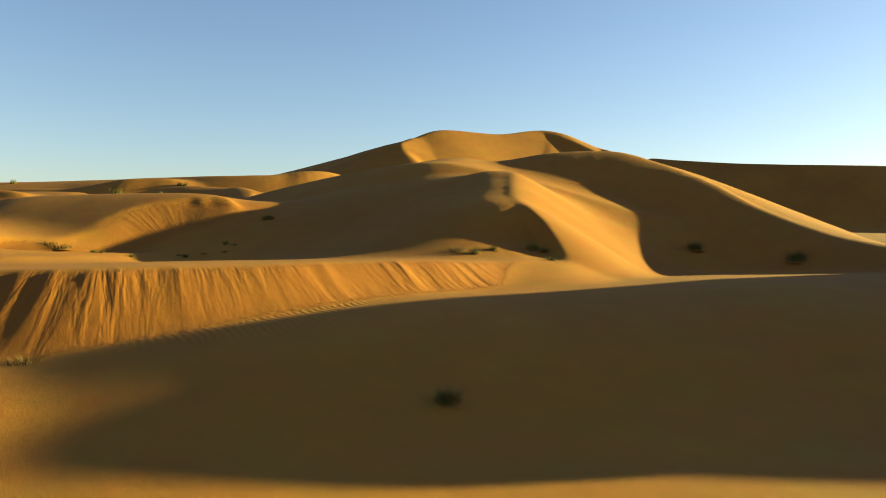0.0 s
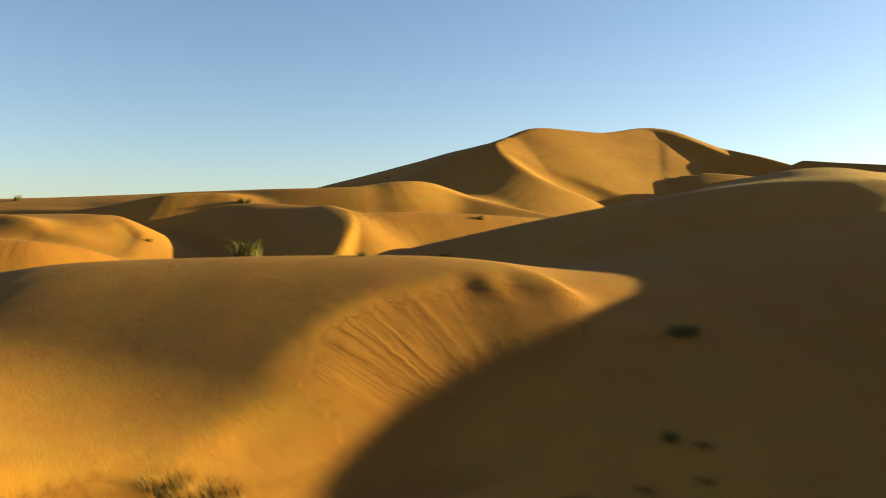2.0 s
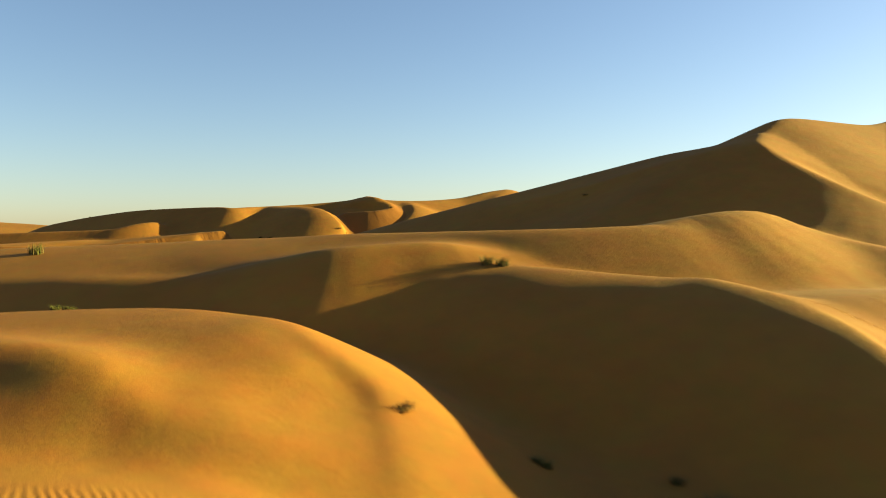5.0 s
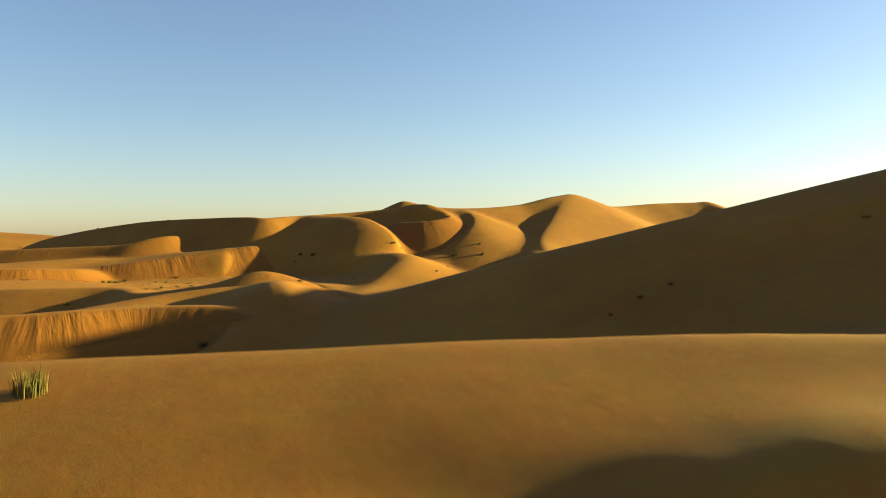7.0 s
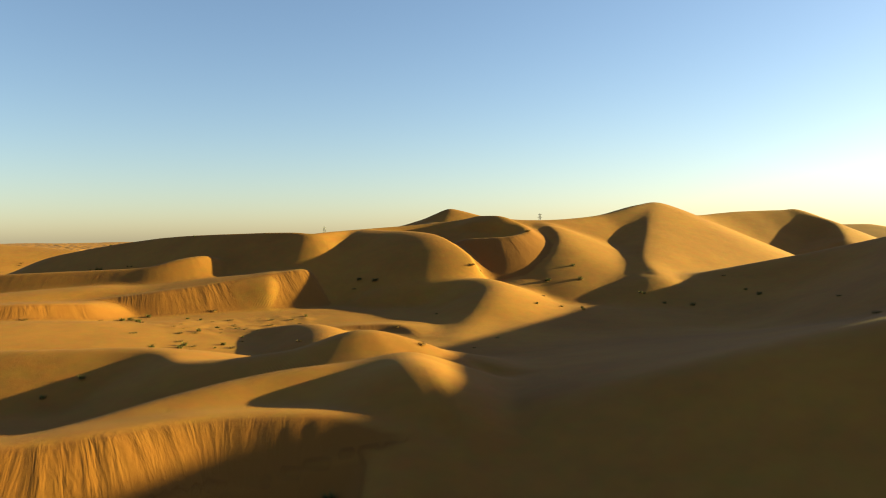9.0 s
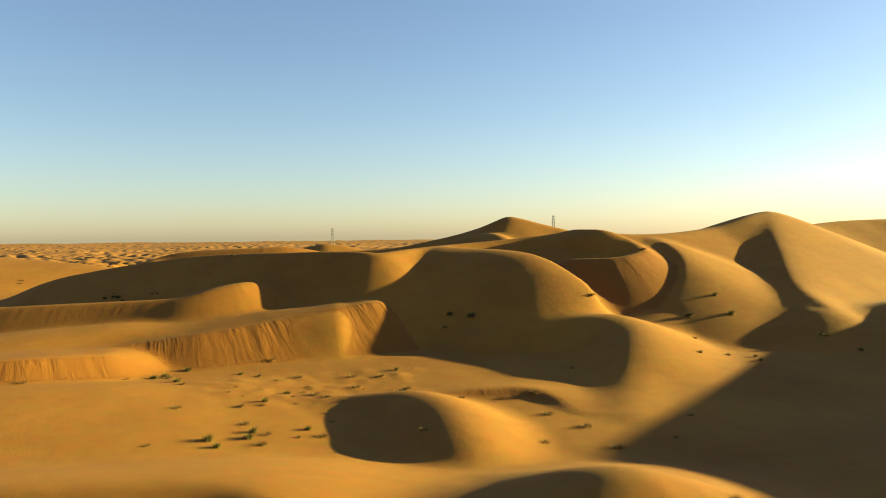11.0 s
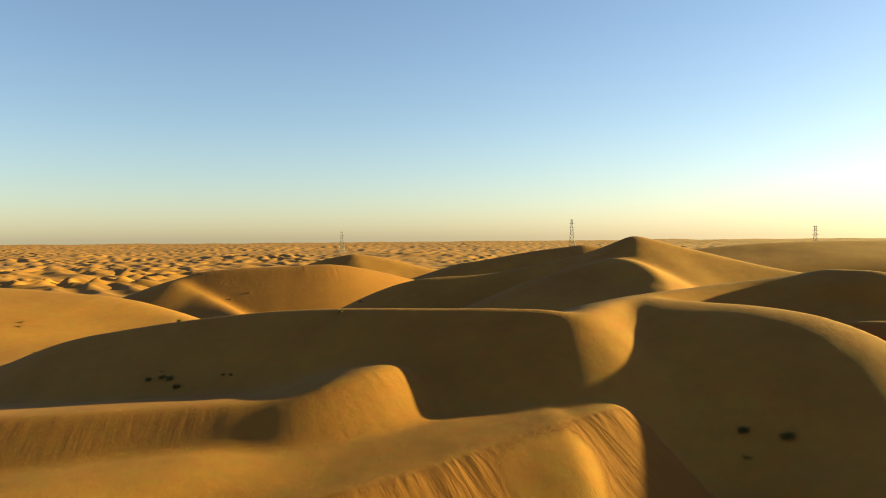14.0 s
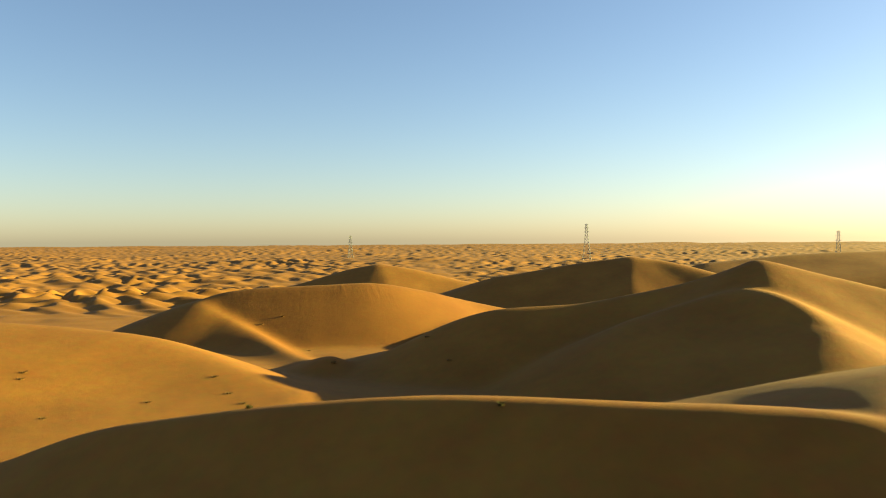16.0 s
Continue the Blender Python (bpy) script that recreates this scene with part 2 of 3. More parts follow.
def far_dunes(x, y):
    """The endless field of small dunes beyond: steep towards the left, gentle towards the right."""
    wx = x + 9 * wave_noise(x, y, 60, 11, 2)
    wy = y + 16 * wave_noise(x, y, 48, 12, 2)
    u = wx / 24.0 + 0.9 * wave_noise(wx, wy, 70, 13, 2)
    v = wy / 34.0
    p = u + 0.28 * np.sin(v * 6.283 + 1.7 * np.sin(u * 0.9)) + 0.22 * np.sin(v * 15.1 + u * 2.0)
    f = p - np.floor(p)
    saw = np.where(f < 0.33, f / 0.33, (1 - f) / 0.67)
    saw = saw * saw * (3 - 2 * saw)
    big = 0.65 + 0.6 * wave_noise(x, y, 85, 14, 2)
    return 4.6 * saw * np.clip(big, 0.15, 1.2) + 5.0 * wave_noise(x, y, 330, 15, 2) + 2.0 * wave_noise(x, y, 120, 16, 1)


HUMMOCKS = [(-25, 59.2, 5, 2.0), (-72, 166, 9, 6), (-66, 172, 5, 3)]


def ground_height(x, y, slides=None):
    x, y = np.asarray(x, float), np.asarray(y, float)
    z = np.interp(y, BASE_Y, BASE_Z)
    z = z + 0.25 * wave_noise(x, y, 19, 1, 2)
    away = np.clip((y - 300 - 0.25 * np.abs(x + 60)) / 130, 0, 1)
    side = np.clip((np.abs(x + 50) - 0.62 * np.maximum(y, 60) - 30) / 60, 0, 1)
    away = np.maximum(away, side * (y > 120))
    away = away * away * (3 - 2 * away)
    far = away > 0
    if far.any():
        z[far] += away[far] * (far_dunes(x[far], y[far]) - 0.5)
    if slides is None:
        slides = np.zeros((3, len(x)))
    for one in DUNES:
        z = (dune_height if one[5:] == () else cut_height)(x, y, z, slides, *one)
    # trampled, hummocky floors between the dunes
    rough = np.zeros(len(x))
    for cx, cy, wide, deep in HUMMOCKS:
        rough = np.maximum(rough, np.clip(1.6 - 1.4 * np.hypot((x - cx) / wide, (y - cy) / deep), 0, 1))
    hummock = np.maximum(wave_noise(x, y, 0.75, 41, 2) - 0.1, 0) * 0.26 + 0.04 * wave_noise(x, y, 0.5, 42, 1)
    return z + 0.035 * wave_noise(x, y, 4.0, 5, 2) + rough * hummock


# near the start: a high shoulder on the sunny side, a low swell, a tongue with a grooved slip face, the hollow behind it
# this shoulder is unseen: its crest is set by the shadow it throws
dune([(24.2, 16.5, 9.8), (24.6, 17.5, 11.4), (24.7, 18.7, 12.25), (24.8, 19.8, 12.85), (25, 21.7, 13.2), (25.2, 24.2, 13.9), (25.6, 25.6, 12.4), (26, 28, 9.5)], (0.3, 2, 0), (0.62, 1.0, 0), 0.6, (1.2, 0.3))
dune([(26, 24, 9.2), (12.7, 22, 8.84), (9.5, 21, 8.83), (6.2, 20.3, 8.62), (3.1, 19.4, 8.55), (0.2, 18.8, 8.48), (-2.6, 17.7, 8.25), (-4.6, 16.7, 8.0), (-7.6, 15.2, 7.4)], (0.04, 3, 0), (0.46, 4.5, 0), 0.6)
dune([(-12, 13.3, 7.55), (-9.5, 13.5, 7.5), (-7.8, 13.3, 7.25), (-6.6, 13.0, 6.95)], (0.2, 1.5, 0), (0.3, 1.5, 0), 0.6, (0.2, 0.2))
dune([(-30, 18.5, 9.0), (-16, 17.6, 9.1), (-9.6, 17.6, 9.2), (-7.3, 18.2, 9.25), (-5, 19.3, 9.28), (-3, 20.7, 9.3), (0.5, 23.6, 9.3), (4.0, 27.5, 8.9)], (0.66, 0.15, 0.2, 0.42), (0.012, 2, 0, 1, 11), 0.25)
dune([(-60, 38, 10.8), (-44, 38.5, 11.0), (-30, 38.8, 11.3), (-22.4, 38.8, 11.6), (-19.5, 38.4, 11.9), (-14.3, 37.9, 12.05), (-12, 37.4, 12.0), (-10.6, 36.8, 11.8), (-9.6, 35.7, 11.35)], (0.42, 2.2, 0), (0.16, 3, 0, 1, 12), 1.2, (0, 0.4))
dune([(-60, 29, 10.8), (-40, 29, 11.4), (-24, 29.4, 10.9), (-19, 29.4, 10.35), (-15.5, 29.2, 9.7), (-12, 28, 9.2)], (0.08, 3, 0, 1, 6), (0.12, 3, 0), 0.8, (0, 0.3))
cut([(-17, 28.2, 9.3), (-15.6, 29.9, 9.8), (-14.7, 31.9, 10.35), (-13.6, 34.0, 10.95), (-11.6, 35.3, 11.3), (-9.6, 35.6, 11.35), (-8.6, 36.6, 11.4), (-7.2, 38.6, 11.6)], 0.58, 9.25, grooves=0.1, flat=1.5)
dune([(-11, 39.5, 11.3), (-4, 39.8, 12.3), (0.6, 39.5, 13.0), (3, 38.3, 13.3), (3.0, 35.4, 12.6), (2.8, 32.6, 11.8), (3.1, 30.6, 11.2), (3.6, 29.2, 10.0), (4.2, 27.3, 9.2)], (0.36, 4.0, 0), (0.64, 0.8, 0.03, 0.8), 0.5)
dune([(0, 46, 13.0), (5, 47, 14.9), (10, 47, 15.3), (12.5, 45, 14.4), (14.3, 42, 13.15), (15.6, 38.5, 11.65), (16.7, 34, 10.4), (17.9, 31, 9.8), (22, 27, 9)], (0.57, 1.0, 0.03, 0.8), (0.30, 3, 0), 0.5)

dune([(-1, 42.5, 14.1), (1.2, 48, 14.9), (3, 54, 14.8), (6, 61, 14.0), (9, 67, 13.6), (12, 74, 12.4)], (0.3, 2, 0), (0.198, 2.0, 0), 0.8, (0.3, 0))

# the valley with the shrubs and the dunes round it
dune([(-64, 60, 12.6), (-45, 59.5, 12.5), (-35, 59.8, 12.4), (-32.2, 61.4, 12.1), (-30.8, 63.6, 11.5)], (0.60, 0.8, 0.08, 0.8), (0.03, 3, 0, 1, 13), 0.4, (0, 0.4))
dune([(-64, 76, 13.2), (-48, 76.5, 13.9), (-40, 76.4, 14.15), (-36.1, 75, 14.06), (-34.6, 73.5, 13.94), (-33.4, 72, 13.4), (-32.0, 70.8, 12.6), (-31.3, 68.3, 11.8), (-31.0, 66.6, 11.3)], (0.13, 3, 0), (0.52, 0.8, 0), 0.5)
dune([(-20.6, 78.4, 14.7), (-18.9, 76.4, 14.15), (-16.6, 77.0, 14.3), (-14.4, 78.0, 14.35), (-8.7, 80.2, 14.25), (-2, 83, 13.8), (7, 87, 12.6)], (0.60, 0.5, 0.06, 0.7), (0.06, 3, 0, 1, 8), 0.5)
dune([(-46, 90, 13.6), (-37, 86.5, 14.4), (-32.5, 84.6, 14.85), (-29.3, 83.2, 15.1), (-26.6, 82, 15.2), (-23.7, 80.6, 15.0), (-20.9, 78.6, 14.75), (-18.8, 75.8, 14.2), (-18.0, 73, 13.3), (-17.8, 70, 11.7), (-18.2, 67.6, 10.6)], (0.62, 3.2, 0), (0.60, 0.8, 0.05, 0.8), 0.8)
dune([(-52, 69.6, 14.1), (-45, 70, 14.15), (-41, 69.8, 14.0), (-38.4, 69.2, 13.75), (-36.9, 68.5, 13.2), (-36.2, 67.8, 12.8)], (0.66, 0.3, 0), (0.25, 1.5, 0), 0.6, (0, 0.1))
dune([(-11.2, 75.2, 11.6), (-10.4, 73.6, 12.5), (-9, 72.4, 12.9), (-5, 71.4, 13.0), (2, 70, 13.0), (9, 68.5, 13.2)], (0.32, 1.0, 0), (0.08, 2, 0, 1, 4), 0.5, (0.6, 0))
dune([(-60, 84.6, 14.2), (-52, 84.2, 14.5), (-45, 83.4, 14.8), (-40, 82.8, 14.9), (-36.5, 83, 15.6), (-34.3, 83.2, 16.0), (-31.5, 83.8, 16.15), (-29.6, 84, 16.1), (-27.4, 84.2, 15.6), (-26.4, 84.6, 14.9)], (0.62, 0.6, 0), (0.14, 3, 0), 0.6, (0, 0.5))
dune([(-66, 88.5, 15.5, 0.4, 1), (-50.6, 90, 16.0, 0.4, 1), (-44, 90.2, 16.2, 0.4, 1), (-38, 90, 16.45, 0.4, 1), (-32, 88.8, 16.6, 0.6, 1), (-26, 87.2, 16.7, 0.9, 0.7), (-21, 87.4, 16.85, 1, 0.4), (-18, 88.3, 17.0, 1, 0.4), (-16, 89.4, 17.45, 1, 0.4), (-14.3, 90.7, 17.6, 1, 0.4), (-12.6, 91.2, 16.9, 1, 0.4)], (0.54, 1.0, 0, 1, 6), (0.45, 1.2, 0), 0.6)
dune([(-13.6, 91, 17.3), (-12.0, 90.2, 16.7), (-6, 87, 15.1), (2, 83.5, 13.2)], (0.5, 0.6, 0), (0.3, 1, 0), 0.6)

# the great dune with its hollow face, and the long shoulders behind it
dune([(13, 99, 13.4), (7, 99.6, 14.8), (2, 100.4, 17.0), (-2.7, 102.8, 19.4), (-5.8, 108.7, 22.8), (-4.4, 113, 24.2)], (0.60, 0.2, 0), (0.37, 0.4, 0, 1, 900, 0.05), 1.2, (0.0, 0.5))
dune([(-5.8, 108.9, 22.8), (-3.6, 114, 24.8), (0.1, 117.8, 26.4), (8.7, 121.4, 26.3), (15.4, 126.0, 27.6), (19.5, 125.6, 27.0, 0.8, 1), (22.4, 124.5, 25.4, 0.8, 1), (25.4, 120.5, 23.8), (29, 112.5, 21.9), (37, 98, 19.7), (50, 90, 18.8), (75, 88, 18.5)], (0.60, 0.25, 0), (0.31, 1.0, 0), 1.0, (0.5, 0))
dune([(-7, 111.5, 22.6), (-10, 117, 23.0), (-15, 119.8, 22.2), (-27, 121.5, 19.4), (-36, 123.5, 17.2), (-46, 125, 14.6)], (0.17, 2, 0), (0.375, 2, 0), 2.0, (0.3, 0.1))
dune([(11, 138, 27.0), (9, 150, 26.2), (6, 164, 24.2), (2, 176, 21.8), (-8, 186, 18.6), (-22, 187.5, 16.0)], (0.2, 2, 0), (0.29, 2, 0), 1.2, (0.8, 0.2))
cut([(13, 99, 13.4), (7, 99.6, 14.8), (2, 100.4, 17.0), (-2.7, 102.8, 19.4), (-5.8, 108.7, 22.8), (-3.6, 114, 24.8), (0.1, 117.8, 26.4), (8.7, 121.4, 26.3), (15.4, 126.0, 27.6)], 0.6, 12.8, (0.8, 0.8), 0.2, 0.0, 0.7, 25.0)

# the middle basin
dune([(-100, 112, 13.6), (-78, 115.5, 14.0), (-67, 118.6, 14.3), (-63.8, 120.1, 14.4), (-60.3, 122.3, 14.4), (-56, 122.6, 14.4), (-53.5, 121.5, 14.0)], (0.62, 0.15, 0.2, 0.7), (0.08, 1.5, 0, 1, 4), 0.3)
dune([(-66, 122.8, 14.0), (-63, 126, 14.5), (-59, 129, 15.0), (-53, 131, 15.4)], (0.26, 0.8, 0), (0.40, 1.0, 0), 0.4)
dune([(-53.2, 131, 15.5), (-52.6, 127.5, 15.6), (-51.6, 124.5, 15.0), (-51.0, 121.5, 13.8)], (0.30, 1.2, 0), (0.45, 1.0, 0), 0.4)
cut([(-100, 112, 13.6), (-78, 115.5, 14.0), (-67, 118.6, 14.3), (-63.8, 120.1, 14.4), (-60.3, 122.3, 14.4), (-56, 122.6, 14.4), (-53.5, 121.5, 14.0)], 0.62, 11.6, grooves=0.13)
dune([(-90, 139, 14.4), (-78.6, 139.8, 14.5), (-70, 140.4, 14.5), (-66, 136.5, 14.3), (-60, 135.5, 15.0), (-55.5, 136.6, 16.0), (-51, 137.9, 14.4), (-45, 135, 13.4)], (0.42, 0.5, 0), (0.20, 2, 0), 0.5)
dune([(-71, 163.5, 12.5), (-67.2, 163, 13.1), (-63.8, 161.5, 13.6), (-61.8, 158, 13.6), (-60.9, 154, 13.3), (-60, 150, 12.4)], (0.40, 1.8, 0), (0.42, 1.6, 0), 0.5)
dune([(-66, 164, 12.7), (-60, 165.4, 13.0), (-55.6, 165.0, 13.0), (-53.5, 161, 12.4)], (0.5, 0.3, 0.1, 0.8), (0.1, 2, 0), 0.3)
dune([(-60, 181, 15.0, 1.6, 1), (-54.6, 182.2, 15.75, 1.7, 1), (-49.8, 182.2, 16.3, 1.4, 1), (-46.8, 181, 16.4), (-45.7, 178, 15.9), (-46.4, 174, 15.1), (-48.0, 169, 13.7), (-49.4, 164, 12.7), (-50, 160, 12.2)], (0.50, 3.0, 0), (0.42, 2.0, 0), 0.6, (0.3, 0.0))
dune([(-112, 161, 15.2), (-95, 165.0, 15.3), (-90.4, 167.3, 15.2), (-87.6, 169.5, 15.0)], (0.62, 0.2, 0.16, 0.6), (0.03, 2, 0, 1, 9), 0.4)
dune([(-125, 150, 14.7), (-100, 157, 14.3), (-87, 161.5, 14.0), (-79, 166, 13.3)], (0.1, 3, 0), (0.12, 3, 0), 0.6)
dune([(-92, 173.5, 14.7), (-83.5, 176.4, 15.6), (-80, 178.2, 16.0), (-77.5, 179.6, 16.3), (-74.4, 181.6, 16.7), (-72.2, 182.8, 17.1), (-69.5, 184.4, 17.5), (-67.9, 185.4, 17.6)], (0.64, 0.25, 0.2, 0.7), (0.05, 2, 0, 1, 4), 0.4, (0.0, 1.0))
dune([(-101, 175, 15.6), (-92, 180, 16.1), (-86, 182, 16.1), (-78, 184.3, 16.8), (-72, 185.3, 17.2)], (0.16, 3, 0, 1, 5), (0.1, 3, 0, 1, 6), 0.6, (0, 0.5))
dune([(-124, 181.5, 16.6), (-104, 183.5, 17.4), (-94, 184.8, 17.7), (-89, 185.2, 17.9), (-86.6, 185.6, 18.2), (-84.4, 187, 18.8), (-82.4, 188.6, 19.15), (-81, 190.4, 19.1), (-80.4, 192, 18.2)], (0.62, 0.3, 0.05, 0.6), (0.14, 2, 0), 0.4, (0.0, 0.8))

# the second rise
dune([(-61.8, 200.8, 22.4), (-58.5, 198.9, 22.2), (-55.4, 196.8, 22.05), (-52.6, 194.6, 21.5), (-50.4, 192.2, 19.9), (-48.9, 190, 18.5), (-47.4, 187.9, 16.9), (-47, 186.5, 16.0)], (0.60, 5.0, 0), (0.58, 0.8, 0.05, 0.7), 0.6, (0.1, 0))
dune([(-128, 207.5, 13.4), (-116, 206.5, 16.6), (-108, 205, 19.2), (-92, 201.5, 21.5), (-80, 197.6, 22.0), (-72, 195.3, 22.1), (-68.9, 194.5, 21.9), (-66.8, 197, 22.1), (-62.8, 201.8, 22.5), (-54, 205.8, 23.2), (-46, 206.5, 24.0)], (0.58, 0.4, 0), (0.24, 2, 0), 0.6)
dune([(-46, 206, 24.2), (-43.0, 203.4, 24.2), (-40.5, 201.0, 23.0), (-40.0, 197.8, 21.8), (-43.2, 195.4, 21.2), (-48, 196.4, 21.0)], (0.34, 0.6, 0), (0.60, 0.25, 0.16, 0.75), 0.4)
dune([(-45, 206.5, 24.1), (-37, 208, 23.6), (-27, 214, 24.3), (-15.7, 222.8, 26.5), (-5, 238, 24.8), (8, 246, 25.6), (19.6, 248.2, 25.9)], (0.46, 1.5, 0), (0.24, 2, 0), 0.8)
dune([(-36.5, 205, 23.0), (-36, 199, 21.0), (-37.5, 193, 18.4), (-41, 187, 16.2)], (0.30, 2.5, 0), (0.40, 2.0, 0), 0.6)
dune([(-15.7, 222.8, 26.5), (-19.5, 213, 23.8), (-23, 202, 20.6), (-25.5, 193, 18.2), (-26, 185, 16.4)], (0.33, 2.0, 0), (0.45, 2.0, 0), 0.8)
dune([(19.6, 248.2, 25.9), (22, 238, 23.2), (19, 227, 20.0)], (0.33, 1, 0), (0.5, 1, 0), 0.8)

# the far rises
dune([(-97, 263, 14.8), (-90, 262.5, 18.4), (-82.7, 262, 20.7), (-72.3, 261, 21.5), (-65, 260, 22.8), (-58.5, 259, 24.3), (-52, 257.6, 26.3), (-49.5, 257, 27.2), (-42, 254.5, 25.2), (-30, 250, 22.2), (-20, 247, 21)], (0.48, 0.5, 0), (0.3, 2, 0), 0.8)
dune([(-50, 257.5, 27.2), (-51.2, 252, 25.0), (-49.5, 246, 22.4)], (0.45, 0.4, 0), (0.45, 0.6, 0), 0.6)
dune([(-66, 249, 21.2), (-58, 250, 23.4), (-54, 249.5, 24.1), (-52.0, 244, 23.4), (-51, 237, 21.0)], (0.34, 1.5, 0), (0.5, 0.6, 0), 0.6)
dune([(-104, 262, 14.8), (-110, 274, 12.6), (-119, 290, 13.2), (-128, 301, 15.6), (-134.5, 306.5, 17.9), (-136.4, 309, 18.6), (-133, 312, 20.0), (-126, 313.5, 20.8), (-114, 315, 21.2), (-104, 317.5, 21.4), (-95, 321, 19.8), (-85, 327, 17.0), (-72, 331, 14)], (0.50, 0.3, 0.08, 1.2), (0.30, 2, 0), 1.0)
dune([(-84, 306, 14.5), (-72, 296, 16.4), (-60, 286, 17.6), (-50, 276, 18.5)], (0.28, 2, 0), (0.3, 2, 0), 1.0)
dune([(-200, 240, 23.5), (-157, 250, 21.4), (-139.7, 251, 20.4), (-126.6, 250, 19.3), (-120, 248, 18.3), (-114, 244, 17.0), (-104, 236, 15.2)], (0.14, 3, 0), (0.34, 2, 0), 1.5)
dune([(-150, 452, 13.0), (-116, 455, 20.8), (-80, 450, 14.0)], (0.35, 1, 0), (0.3, 2, 0), 2)
dune([(-116, 455, 20.8), (-112, 440, 15)], (0.4, 1, 0), (0.4, 1, 0), 2)
dune([(-72, 398, 19.0), (-33, 397, 24.3), (-8, 380, 19.0)], (0.45, 1, 0), (0.25, 2, 0), 2)
dune([(-33, 397, 24.3), (-37, 380, 18)], (0.4, 1, 0), (0.4, 1, 0), 2)
dune([(10, 452, 21.0), (59, 456, 24.5), (150, 458, 25.0)], (0.2, 3, 0), (0.3, 2, 0), 2)


# where the wind has drawn ripples: (x, y, reach)
RIPPLED = [(-4.6, 17.0, 2.0), (-3.2, 18.4, 1.6), (-1.6, 19.6, 1.4), (-3.0, 28.3, 1.3), (-36, 63.4, 1.5), (-39, 63, 1.6), (-59.3, 133.2, 1.6), (-69.6, 176.7, 2.4), (-16, 24.5, 1.4), (-8, 66, 2.0), (-20.3, 66, 1.3)]


def rippled(x, y):
    out = np.zeros(len(x))
    for cx, cy, reach in RIPPLED:
        d = np.hypot(x - cx, (y - cy) * 1.3) / reach + 0.35 * wave_noise(x, y, 1.7, 31, 2)
        out = np.maximum(out, np.clip(1.5 - 1.1 * d, 0, 1))
    return out


# ---- the sheet of sand, finest where the way passes ----
def part_sheet():
    ys = [-1200, -700, -400, -250, -160, -100, -60, -35, -18, -8, -2]
    y = 2.0
    while y < 4600:
        ys.append(y)
        y += 0.19 if y < 42 else 0.33 if y < 215 else 0.33 + (y - 215) * 0.0085
    ys = np.array(ys)
    s = np.linspace(-1, 1, 860)
    outer = 1 + np.cumsum(0.01 * 1.17 ** np.arange(40))
    s = np.concatenate([-outer[::-1], s, outer])
    grow = np.maximum(ys - 150, 0)
    half = np.interp(ys, (0, 25, 60, 150, 9000), (40, 46, 75, 112, 112)) + 0.68 * grow
    mid = np.where(ys < 220, -6 - 0.34 * np.clip(ys, 0, 220), -81 + 0.06 * (ys - 220))
    x = mid[:, None] + s[None, :] * half[:, None]
    y = np.repeat(ys[:, None], len(s), 1)
    slides = np.zeros((3, x.size))
    z = ground_height(x.ravel(), y.ravel(), slides)
    rows, cols = x.shape
    fine = z.reshape(rows, cols)
    for turn in range(2):
        fine[1:-1] = 0.25 * fine[:-2] + 0.5 * fine[1:-1] + 0.25 * fine[2:]
        fine[:, 1:-1] = 0.25 * fine[:, :-2] + 0.5 * fine[:, 1:-1] + 0.25 * fine[:, 2:]
    # the slides' coarse runnels are real relief; the finer ones are in the material
    runnel = np.abs(wave_noise(slides[0] + 0.2 * wave_noise(x.ravel(), y.ravel(), 1.5, 8, 1), slides[1] * 0.12, 1.5, 3, 1))
    z = fine.ravel() + slides[2] * 0.4 * np.clip(1.2 - slides[1] / 5, 0.1, 1) * (0.3 - runnel)
    verts = np.stack([x.ravel(), y.ravel(), z], 1)
    i = np.arange(rows * cols).reshape(rows, cols)
    quads = np.stack([i[:-1, :-1], i[:-1, 1:], i[1:, 1:], i[1:, :-1]], -1).reshape(-1, 4)
    me = bpy.data.meshes.new("ground")
    me.vertices.add(len(verts))
    me.vertices.foreach_set("co", verts.ravel())
    me.loops.add(quads.size)
    me.loops.foreach_set("vertex_index", quads.ravel().astype(np.int32))
    me.polygons.add(len(quads))
    me.polygons.foreach_set("loop_start", np.arange(0, quads.size, 4, dtype=np.int32))
    me.polygons.foreach_set("use_smooth", np.ones(len(quads), bool))
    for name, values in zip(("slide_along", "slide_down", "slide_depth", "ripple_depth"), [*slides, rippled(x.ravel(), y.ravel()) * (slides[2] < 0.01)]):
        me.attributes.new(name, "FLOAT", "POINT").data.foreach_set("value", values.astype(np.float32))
    me.update(calc_edges=True)
    me.materials.append(SAND)
    return me


tagged(new("ground", part_sheet()), "wind-rippled golden sand dunes running to the horizon", "sand dunes", kind="structure")


# ---- the lattice masts on the horizon ----
STEEL, n, l, shader = material("galvanised_steel", 0.55)
shader.inputs["Metallic"].default_value = 0.0
rust = n.new("ShaderNodeTexNoise")
rust.inputs["Scale"].default_value = 0.7
ramp = n.new("ShaderNodeValToRGB")
ramp.color_ramp.elements[0].color = (0.16, 0.16, 0.165, 1)
ramp.color_ramp.elements[1].color = (0.24, 0.235, 0.23, 1)
l.new(rust.outputs["Fac"], ramp.inputs["Fac"])
l.new(ramp.outputs["Color"], shader.inputs["Base Color"])


